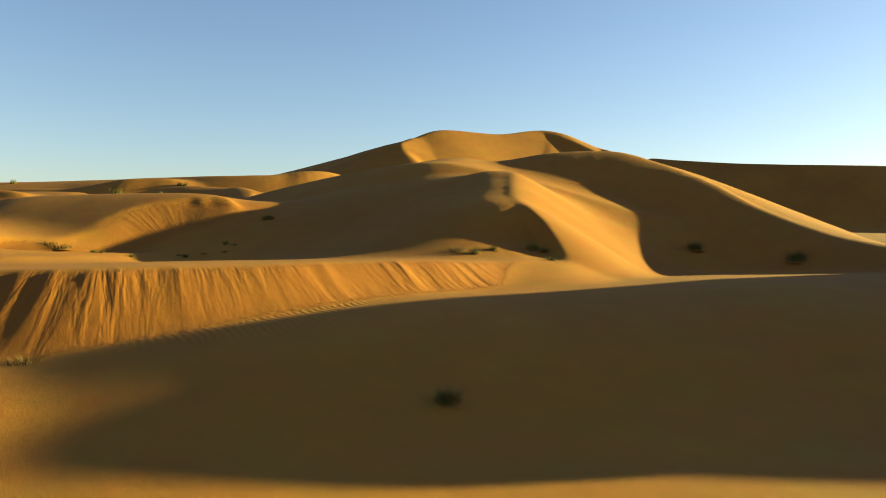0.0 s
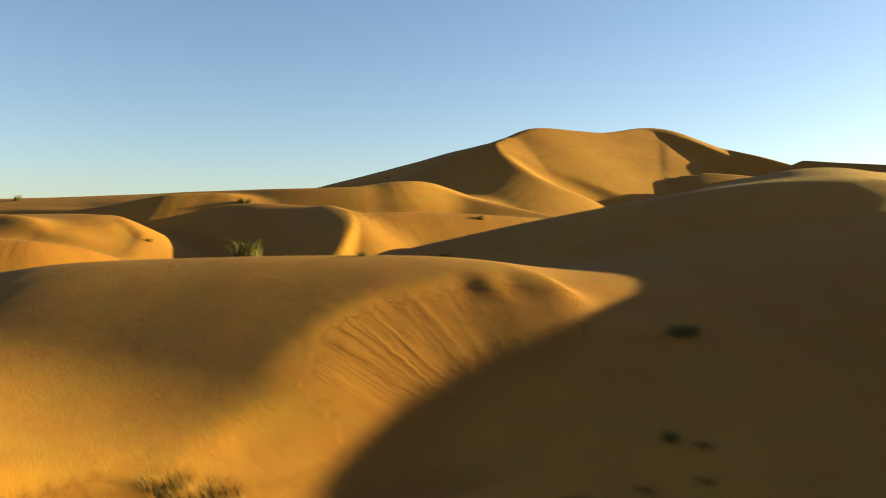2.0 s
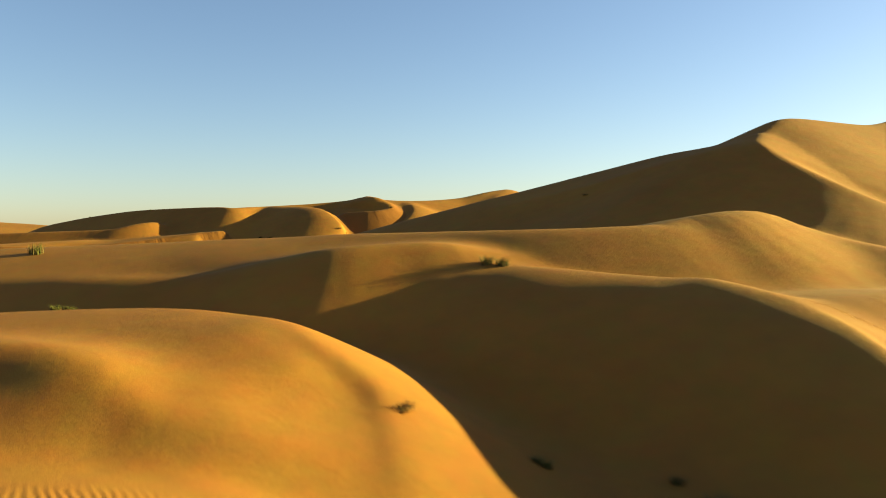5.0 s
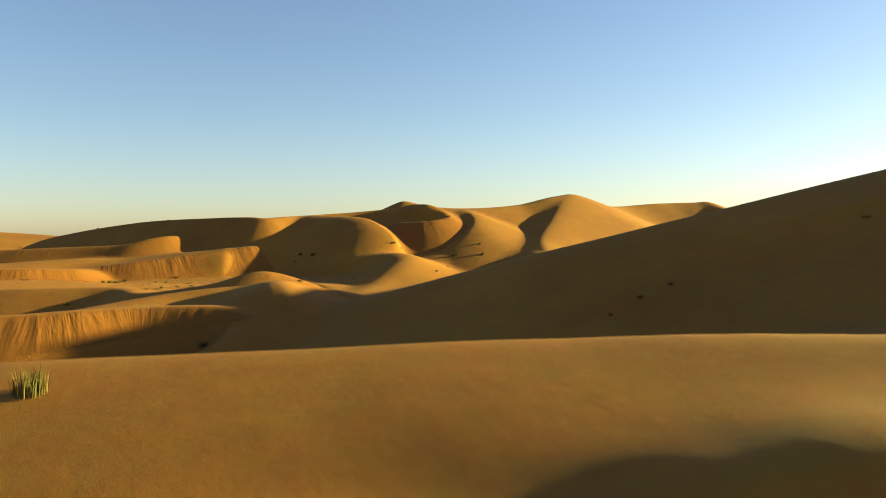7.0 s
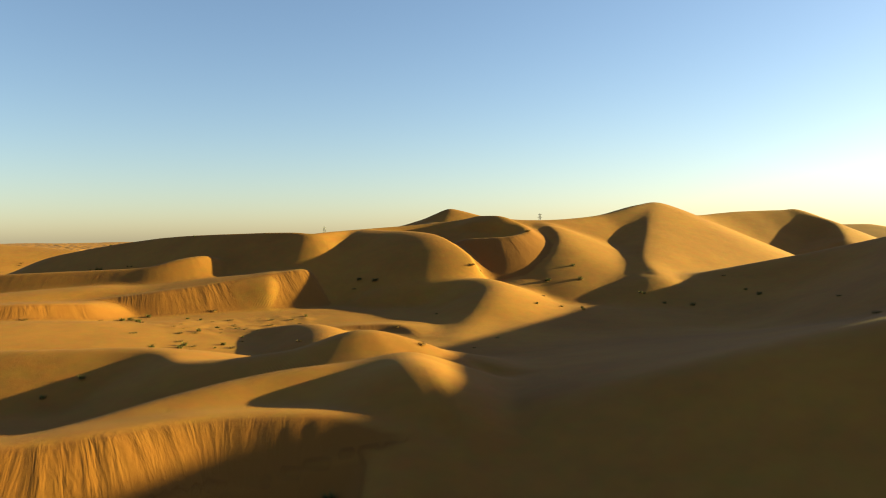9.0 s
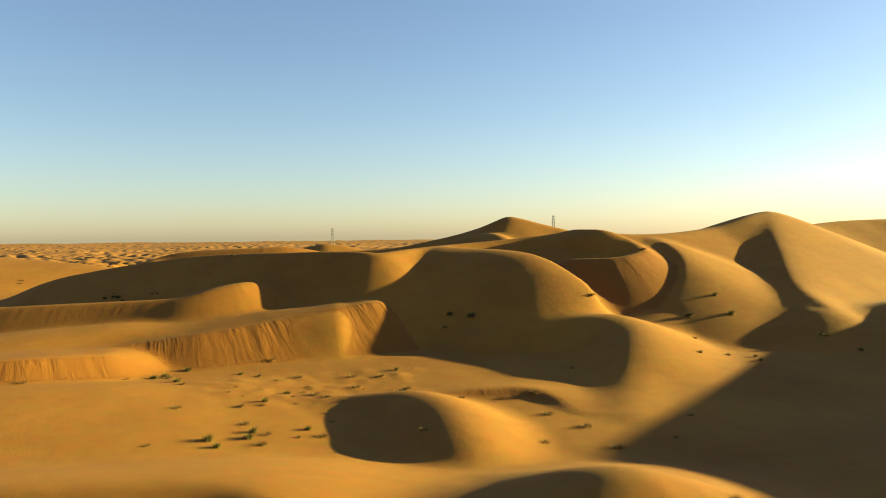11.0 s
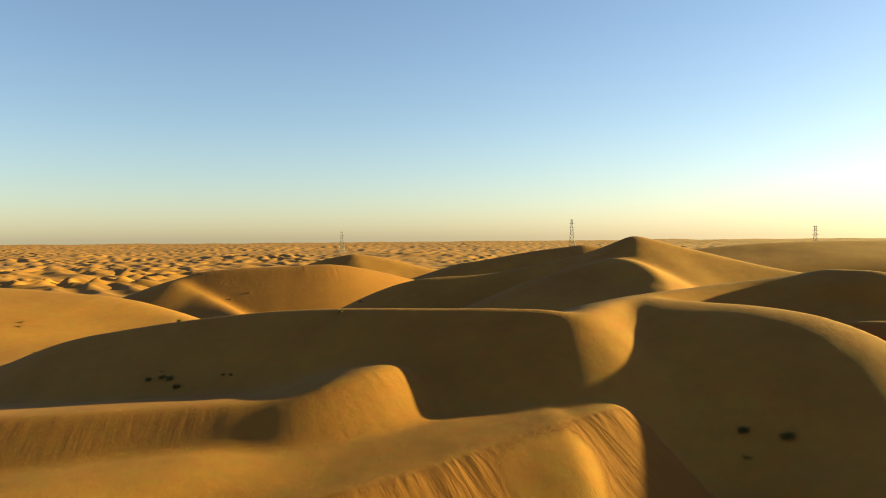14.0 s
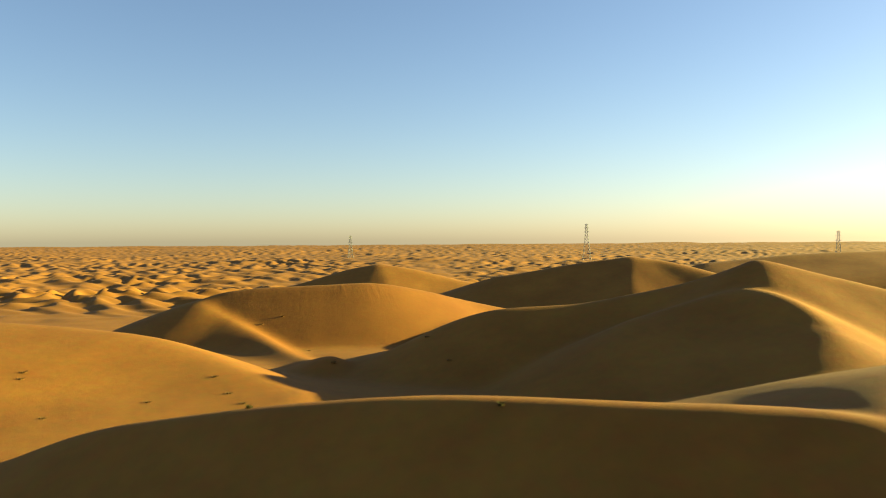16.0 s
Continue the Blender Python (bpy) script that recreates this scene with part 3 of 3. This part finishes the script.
def strut(bm, a, b, r):
    """A square bar from a to b."""
    a, b = Vector(a), Vector(b)
    m = Matrix.Translation((a + b) / 2) @ (b - a).to_track_quat("Z", "Y").to_matrix().to_4x4()
    bmesh.ops.create_cube(bm, size=1.0, matrix=m @ Matrix.Diagonal((r, r, (b - a).length, 1)))


def part(name, bm, mat, parent=None, label=""):
    me = bpy.data.meshes.new(name)
    bm.to_mesh(me)
    bm.free()
    me.materials.append(mat)
    ob = new(name, me)
    if parent:
        ob.parent = parent
    return tagged(ob, label)


def lattice_mast(height, spread):
    """A tapering four-legged lattice mast with cross arms, its foot at the origin."""
    mast = new("lattice_mast")

    def half(h):
        t = h / height
        return spread * (1 - t) ** 1.4 * 0.5 + 0.9
    levels = [height * (1 - (1 - i / 11) ** 1.25) for i in range(12)]
    for sx in (-1, 1):
        for sy in (-1, 1):
            bm = bmesh.new()
            for lo, hi in zip(levels[:-1], levels[1:]):
                strut(bm, (sx * half(lo), sy * half(lo), lo), (sx * half(hi), sy * half(hi), hi), 0.20)
            part("leg", bm, STEEL, mast)
    bm = bmesh.new()
    for lo, hi in zip(levels[:-1], levels[1:]):
        a, b = half(lo), half(hi)
        ring_lo = [(-a, -a, lo), (a, -a, lo), (a, a, lo), (-a, a, lo)]
        ring_hi = [(-b, -b, hi), (b, -b, hi), (b, b, hi), (-b, b, hi)]
        for i in range(4):
            j = (i + 1) % 4
            strut(bm, ring_lo[i], ring_hi[j], 0.14)
            strut(bm, ring_lo[j], ring_hi[i], 0.14)
            strut(bm, ring_hi[i], ring_hi[j], 0.14)
    part("bracing", bm, STEEL, mast)
    for h, arm in ((0.80, 3.2), (0.90, 2.8), (0.985, 2.0)):
        bm = bmesh.new()
        strut(bm, (-arm, 0, height * h), (arm, 0, height * h), 0.3)
        strut(bm, (-arm, 0, height * h), (0, 0, height * h + 1.6), 0.14)
        strut(bm, (arm, 0, height * h), (0, 0, height * h + 1.6), 0.14)
        part("cross_arm", bm, STEEL, mast)
    return tagged(mast, "tall grey steel lattice mast standing among the dunes", "mast", "masts on the horizon")


first_mast = lattice_mast(44.0, 8.0)
first_mast.location = (66.7, 1037.0, 3.0)
for x, y, z, turn in ((-223.9, 1199.0, -7.5, 24), (297.9, 929.0, -8.0, -30)):
    copy_thing(first_mast, pose(x, y, z, 0, 0, turn))


# ---- grass tufts and low shrubs ----
START_TUFTS = [(0.1, 12.9, 0.64, "g"), (14.6, 31.7, 1.87, "g"), (11.4, 34.8, 0.9, "g"), (-8, 14.7, 0.65, "d"), (-7.9, 34.3, 0.56, "g"), (0.5, 27.1, 0.65, "d"), (1.1, 26.8, 0.56, "g"), (1.8, 27.4, 0.49, "g"), (3.3, 28, 0.67, "g"), (3.7, 27.9, 0.42, "g"), (3.8, 26.8, 0.4, "g")]
BOWL_TUFTS = [(-7.7, 34.3, 0.44, "g"), (-8.9, 31.4, 0.35, "g"), (-8.5, 31.3, 0.35, "d"), (-10.1, 30.1, 0.34, "g"), (-10.4, 30.3, 0.22, "d"), (-9.5, 30.5, 0.27, "d"), (-8.7, 30.6, 0.28, "d"), (-11.6, 28.6, 0.34, "g"), (-12.7, 28.5, 0.28, "g"), (-13, 28.5, 0.28, "g"), (-14.7, 29.5, 0.82, "d"), (-15.2, 29.6, 0.62, "d"), (-14.4, 28.9, 0.49, "d"), (-14, 28.3, 0.28, "d")]
VALLEY_TUFTS = [(-16.8, 39.4, 0.95, "g"), (-13.8, 37.4, 0.21, "g"), (-22, 41.7, 0.32, "d"), (-12, 44.8, 0.46, "g"), (-29.8, 56.6, 0.51, "g"), (-30.2, 57.1, 0.34, "d"), (-24.6, 69.1, 0.48, "g"), (-26, 67.6, 0.6, "d"), (-25.3, 67.9, 0.51, "d"), (-23.2, 64.8, 0.38, "g"), (-22.6, 65.4, 0.47, "d"), (-21.6, 64.2, 0.54, "g"), (-21.2, 64.5, 0.42, "d"), (-26.1, 62.6, 0.62, "g"), (-27.1, 63.5, 0.28, "g"), (-26.6, 63.8, 0.49, "d"), (-28.5, 66.8, 0.63, "g"), (-16.8, 66.4, 0.58, "g"), (-17.3, 65.7, 0.7, "d"), (-15.2, 68.6, 0.52, "g"), (-19.4, 64.7, 0.55, "d"), (-22.2, 59.2, 0.44, "d"), (-1.7, 75.8, 0.64, "g"), (1, 76.7, 0.6, "g")]
LEDGE_TUFTS = [(-4, 75, 0.74, "g"), (-42.9, 77.3, 0.54, "g"), (-42.4, 77.3, 0.54, "g"), (-40.7, 77.6, 0.49, "g"), (-18.6, 112.3, 0.56, "d"), (-27.6, 82.1, 1.35, "g"), (-23.9, 62.8, 0.28, "g"), (-27.1, 60.2, 0.21, "d"), (-9.2, 78.9, 0.72, "g"), (-31, 70.1, 0.7, "d"), (-29.4, 65.7, 0.43, "g"), (-27.7, 70.1, 0.45, "g"), (-42.8, 77, 0.49, "g"), (-42.5, 77.2, 0.45, "g"), (-40.8, 77.7, 0.35, "g"), (-28.7, 66.1, 0.54, "d"), (-29.6, 65.4, 0.37, "d"), (-24, 68, 0.73, "d"), (-27.5, 69.9, 0.46, "g"), (-28.2, 82.2, 0.99, "g"), (-48.9, 93.8, 0.37, "d")]
FLANK_TUFTS = [(-49.2, 87.9, 0.78, "t"), (-55.3, 118.7, 0.77, "g"), (-55, 114.7, 0.64, "g"), (-48, 95.4, 0.3, "g"), (-53.7, 96.4, 0.34, "g"), (-55.3, 118.7, 0.59, "g"), (-55.3, 115.4, 0.54, "g"), (-51.9, 108.1, 0.38, "g"), (-60, 108, 0.49, "g"), (-53.9, 101.3, 0.31, "g"), (-53.1, 100.9, 0.3, "g"), (-46.7, 103.2, 0.31, "g"), (-45.9, 103.2, 0.43, "g"), (-44.3, 106.7, 0.47, "g"), (-42.8, 112.9, 0.41, "g"), (-32.2, 111.3, 0.34, "g"), (-30.5, 112.1, 0.44, "g"), (-28.8, 112.5, 0.4, "g"), (-17, 175.9, 0.96, "g"), (-24.4, 175.4, 0.82, "g"), (-29, 179.4, 0.64, "g"), (-36.5, 173.9, 0.61, "g"), (-28.7, 179.1, 0.57, "g"), (-27.2, 176.3, 0.62, "g"), (-16.7, 159.4, 0.69, "d")]
SLOPE_TUFTS = [(-17.4, 178.6, 0.57, "g"), (-20.9, 146.1, 0.95, "d"), (-73.8, 135.2, 0.51, "g"), (-72.5, 137.1, 0.6, "g"), (-17.8, 184.4, 0.68, "d"), (-72.8, 154.5, 1.06, "g"), (-74.8, 153.7, 0.96, "g"), (-85.2, 167.7, 0.65, "d"), (-81.2, 167.2, 1.18, "g"), (-83, 169.7, 0.89, "g"), (-52.7, 136.4, 0.74, "d"), (-61.9, 182.8, 0.52, "d")]
BASIN_TUFTS = [(-74, 152.7, 0.69, "g"), (-71.9, 153.5, 1.24, "d"), (-70.1, 155.1, 0.34, "g"), (-53.6, 157.6, 1.49, "d"), (-55.4, 160.4, 0.96, "d"), (-56.4, 154.5, 0.66, "d"), (-48.9, 155.3, 0.39, "d"), (-46.7, 159.6, 0.5, "d"), (-52.5, 153.6, 1.08, "d"), (-82.6, 169.2, 1.31, "d"), (-82.1, 172.2, 1.06, "g"), (-83.5, 168.9, 0.84, "g"), (-76.3, 175.2, 1.12, "d"), (-61.5, 184.5, 0.6, "g"), (-59.6, 183.3, 0.98, "g"), (-47, 186.9, 1.34, "g"), (-38.7, 184.7, 0.8, "g"), (-34.9, 184.7, 0.89, "g"), (-41.5, 173.5, 0.5, "g"), (-38.6, 175.3, 0.51, "g"), (-36.4, 175.3, 0.51, "g"), (-40.1, 179.6, 0.64, "d")]
RISE_TUFTS = [(-35.1, 188.5, 0.71, "g"), (-39.7, 198.3, 1.17, "d"), (-98.3, 196.1, 0.74, "g"), (-90.6, 163.9, 0.94, "d"), (-59.4, 183.3, 0.83, "g"), (-61.4, 184.4, 0.68, "g"), (-47.9, 185.8, 0.97, "d"), (-39, 184.5, 0.78, "g"), (-52.1, 171.4, 0.39, "g"), (-97.6, 195.7, 0.74, "g"), (-55.8, 164.6, 0.75, "d"), (-96.7, 194.6, 0.75, "g"), (-99.3, 196.2, 0.66, "g"), (-93.5, 194.7, 0.36, "g"), (-92.9, 194.5, 0.35, "g"), (-98.6, 196.9, 0.37, "d"), (-109.7, 234.3, 0.77, "d"), (-129.9, 234.4, 0.73, "d"), (-61.6, 184.4, 0.5, "g")]
FAR_TUFTS = [(-99.8, 204.1, 0.58, "g"), (-85.9, 199, 0.51, "g"), (-112.5, 238.8, 1.04, "d"), (-107.6, 231.3, 0.73, "d"), (-123.3, 225.9, 0.68, "d"), (-116.4, 231.3, 0.73, "d"), (-119.8, 303.7, 2.11, "d"), (-112.7, 291.3, 1.35, "d"), (-106, 271.3, 2.12, "d"), (-103.6, 259.9, 1.9, "d"), (-91.4, 260, 0.88, "d"), (-123.2, 301.2, 1.04, "d"), (-130.5, 235.9, 0.89, "d"), (-88.6, 252.5, 0.68, "d")]


def leaf_material(name, low, high):
    m, n, l, shader = material(name, 0.75)
    info = n.new("ShaderNodeObjectInfo")
    island = n.new("ShaderNodeNewGeometry")
    mix = n.new("ShaderNodeMath")
    mix.operation = "ADD"
    half = n.new("ShaderNodeMath")
    half.operation = "MULTIPLY"
    half.inputs[1].default_value = 0.5
    l.new(info.outputs["Random"], mix.inputs[0])
    l.new(island.outputs["Random Per Island"], mix.inputs[1])
    l.new(mix.outputs["Value"], half.inputs[0])
    ramp = n.new("ShaderNodeValToRGB")
    ramp.color_ramp.elements[0].color = (*low, 1)
    ramp.color_ramp.elements[1].color = (*high, 1)
    l.new(half.outputs["Value"], ramp.inputs["Fac"])
    l.new(ramp.outputs["Color"], shader.inputs["Base Color"])
    return m


GREEN = leaf_material("green_blades", (0.034, 0.036, 0.008), (0.120, 0.112, 0.024))
STRAW = leaf_material("dry_stems", (0.060, 0.035, 0.012), (0.210, 0.125, 0.040))


def blade(bm, root, lean, length, width, rng):
    """A thin blade that bends over, in three pieces."""
    side = Vector((-lean.y, lean.x, 0)).normalized() * width
    pts = []
    for t in (0.0, 0.4, 0.75, 1.0):
        p = root + Vector((0, 0, length * (t - 0.30 * t * t))) + lean * (length * 0.75 * t * t)
        pts.append((p, 1 - t))
    rows = [(bm.verts.new(p - side * max(w, 0.12)), bm.verts.new(p + side * max(w, 0.12))) for p, w in pts]
    for (a, b), (c, d) in zip(rows[:-1], rows[1:]):
        bm.faces.new((a, b, d, c))


def clump(name, count, spread, tall, flop, mat, parent, seed, width=0.012):
    rng = random.Random(seed)
    bm = bmesh.new()
    for i in range(count):
        r, a = spread * math.sqrt(rng.random()), rng.random() * 6.283
        root = Vector((r * math.cos(a), r * math.sin(a), -0.04))
        b = a + rng.uniform(-0.9, 0.9)
        lean = Vector((math.cos(b), math.sin(b), 0)) * rng.uniform(0.15, 1.0) * flop
        blade(bm, root, lean, tall * rng.uniform(0.55, 1.1), width * rng.uniform(0.7, 1.4), rng)
    return part(name, bm, mat, parent)


def sand_foot(parent, seed, radius=0.30, height=0.03, tail=0.5):
    """The little mound of drifted sand that a plant holds, drawn out to its lee."""
    rng = random.Random(seed)
    bm = bmesh.new()
    rings, around = 5, 14
    top = bm.verts.new((0, 0, height))
    before = None
    for i in range(1, rings + 1):
        t = i / rings
        ring = []
        for j in range(around):
            a = j * 6.283 / around
            r = radius * t * (1 + 0.15 * rng.uniform(-1, 1)) * (1 + tail * max(0, math.cos(a + 0.35)) ** 2)
            ring.append(bm.verts.new((r * math.cos(a), r * math.sin(a), height * (1 - t * t) - 0.05 * t)))
        for j in range(around):
            k = (j + 1) % around
            if before is None:
                bm.faces.new((top, ring[j], ring[k]))
            else:
                bm.faces.new((before[j], ring[j], ring[k], before[k]))
        before = ring
    for face in bm.faces:
        face.smooth = True
    return part("sand_mound", bm, SAND, parent)


# each kind is one metre across, and is copied to its places
def grass_tuft(seed):
    tuft = new("grass_tuft")
    clump("foliage", 150, 0.26, 0.62, 0.75, GREEN, tuft, seed)
    clump("dry_foliage", 60, 0.33, 0.45, 1.1, STRAW, tuft, seed + 50)
    sand_foot(tuft, seed)
    return tagged(tuft, "bushy green grass tuft growing from a little sand mound", "grass tuft", "tufts on the dunes")


def dry_shrub(seed):
    shrub = new("dry_shrub")
    clump("dry_foliage", 150, 0.42, 0.34, 1.25, STRAW, shrub, seed, 0.011)
    clump("foliage", 35, 0.40, 0.30, 1.0, GREEN, shrub, seed + 50)
    sand_foot(shrub, seed + 1, 0.36, 0.04, 0.6)
    return tagged(shrub, "low dry brown shrub half buried in drifted sand", "shrub", "shrubs on the dunes")


def tall_grass(seed):
    grass = new("tall_grass")
    clump("foliage", 110, 0.40, 1.0, 0.30, GREEN, grass, seed, 0.015)
    clump("dry_foliage", 60, 0.42, 0.9, 0.4, STRAW, grass, seed + 50, 0.012)
    return tagged(grass, "upright yellow-green grass clump on a lit crest", "grass clump", "tufts on the dunes")


KINDS = {"g": [grass_tuft(s) for s in (1, 2, 3)], "d": [dry_shrub(s) for s in (11, 12, 13)], "t": [tall_grass(21)]}
used = set()


def plant(x, y, z, size, kind):
    rng = random.Random(int(x * 10) * 7919 + int(y * 10))
    model = KINDS[kind][rng.randrange(len(KINDS[kind]))]
    size = min(max(size, 0.3), 1.15 if y < 70 else 0.85) * 1.1
    m = pose(x, y, z - 0.02, 0, 0, rng.uniform(-25, 25)) @ Matrix.Diagonal((size, size, size * rng.uniform(0.85, 1.15), 1))
    if model.name in used:
        copy_thing(model, m).matrix_basis = m
    else:
        used.add(model.name)
        model.matrix_basis = m


rows = START_TUFTS + BOWL_TUFTS + VALLEY_TUFTS + LEDGE_TUFTS + FLANK_TUFTS + SLOPE_TUFTS + BASIN_TUFTS + RISE_TUFTS + FAR_TUFTS
# the basin floor is dotted with small half-buried tussocks
scatter = random.Random(5)
for i in range(46):
    x, y = scatter.gauss(-72, 5.5), min(scatter.gauss(165, 5.0), 173 - 3 * scatter.random())
    rows.append((round(x, 2), round(y, 2), scatter.uniform(0.35, 0.8), "d" if scatter.random() < 0.75 else "g"))
levels = ground_height([r[0] for r in rows], [r[1] for r in rows])
for (x, y, size, kind), z in zip(rows, levels):
    plant(x, y, float(z), size, kind)
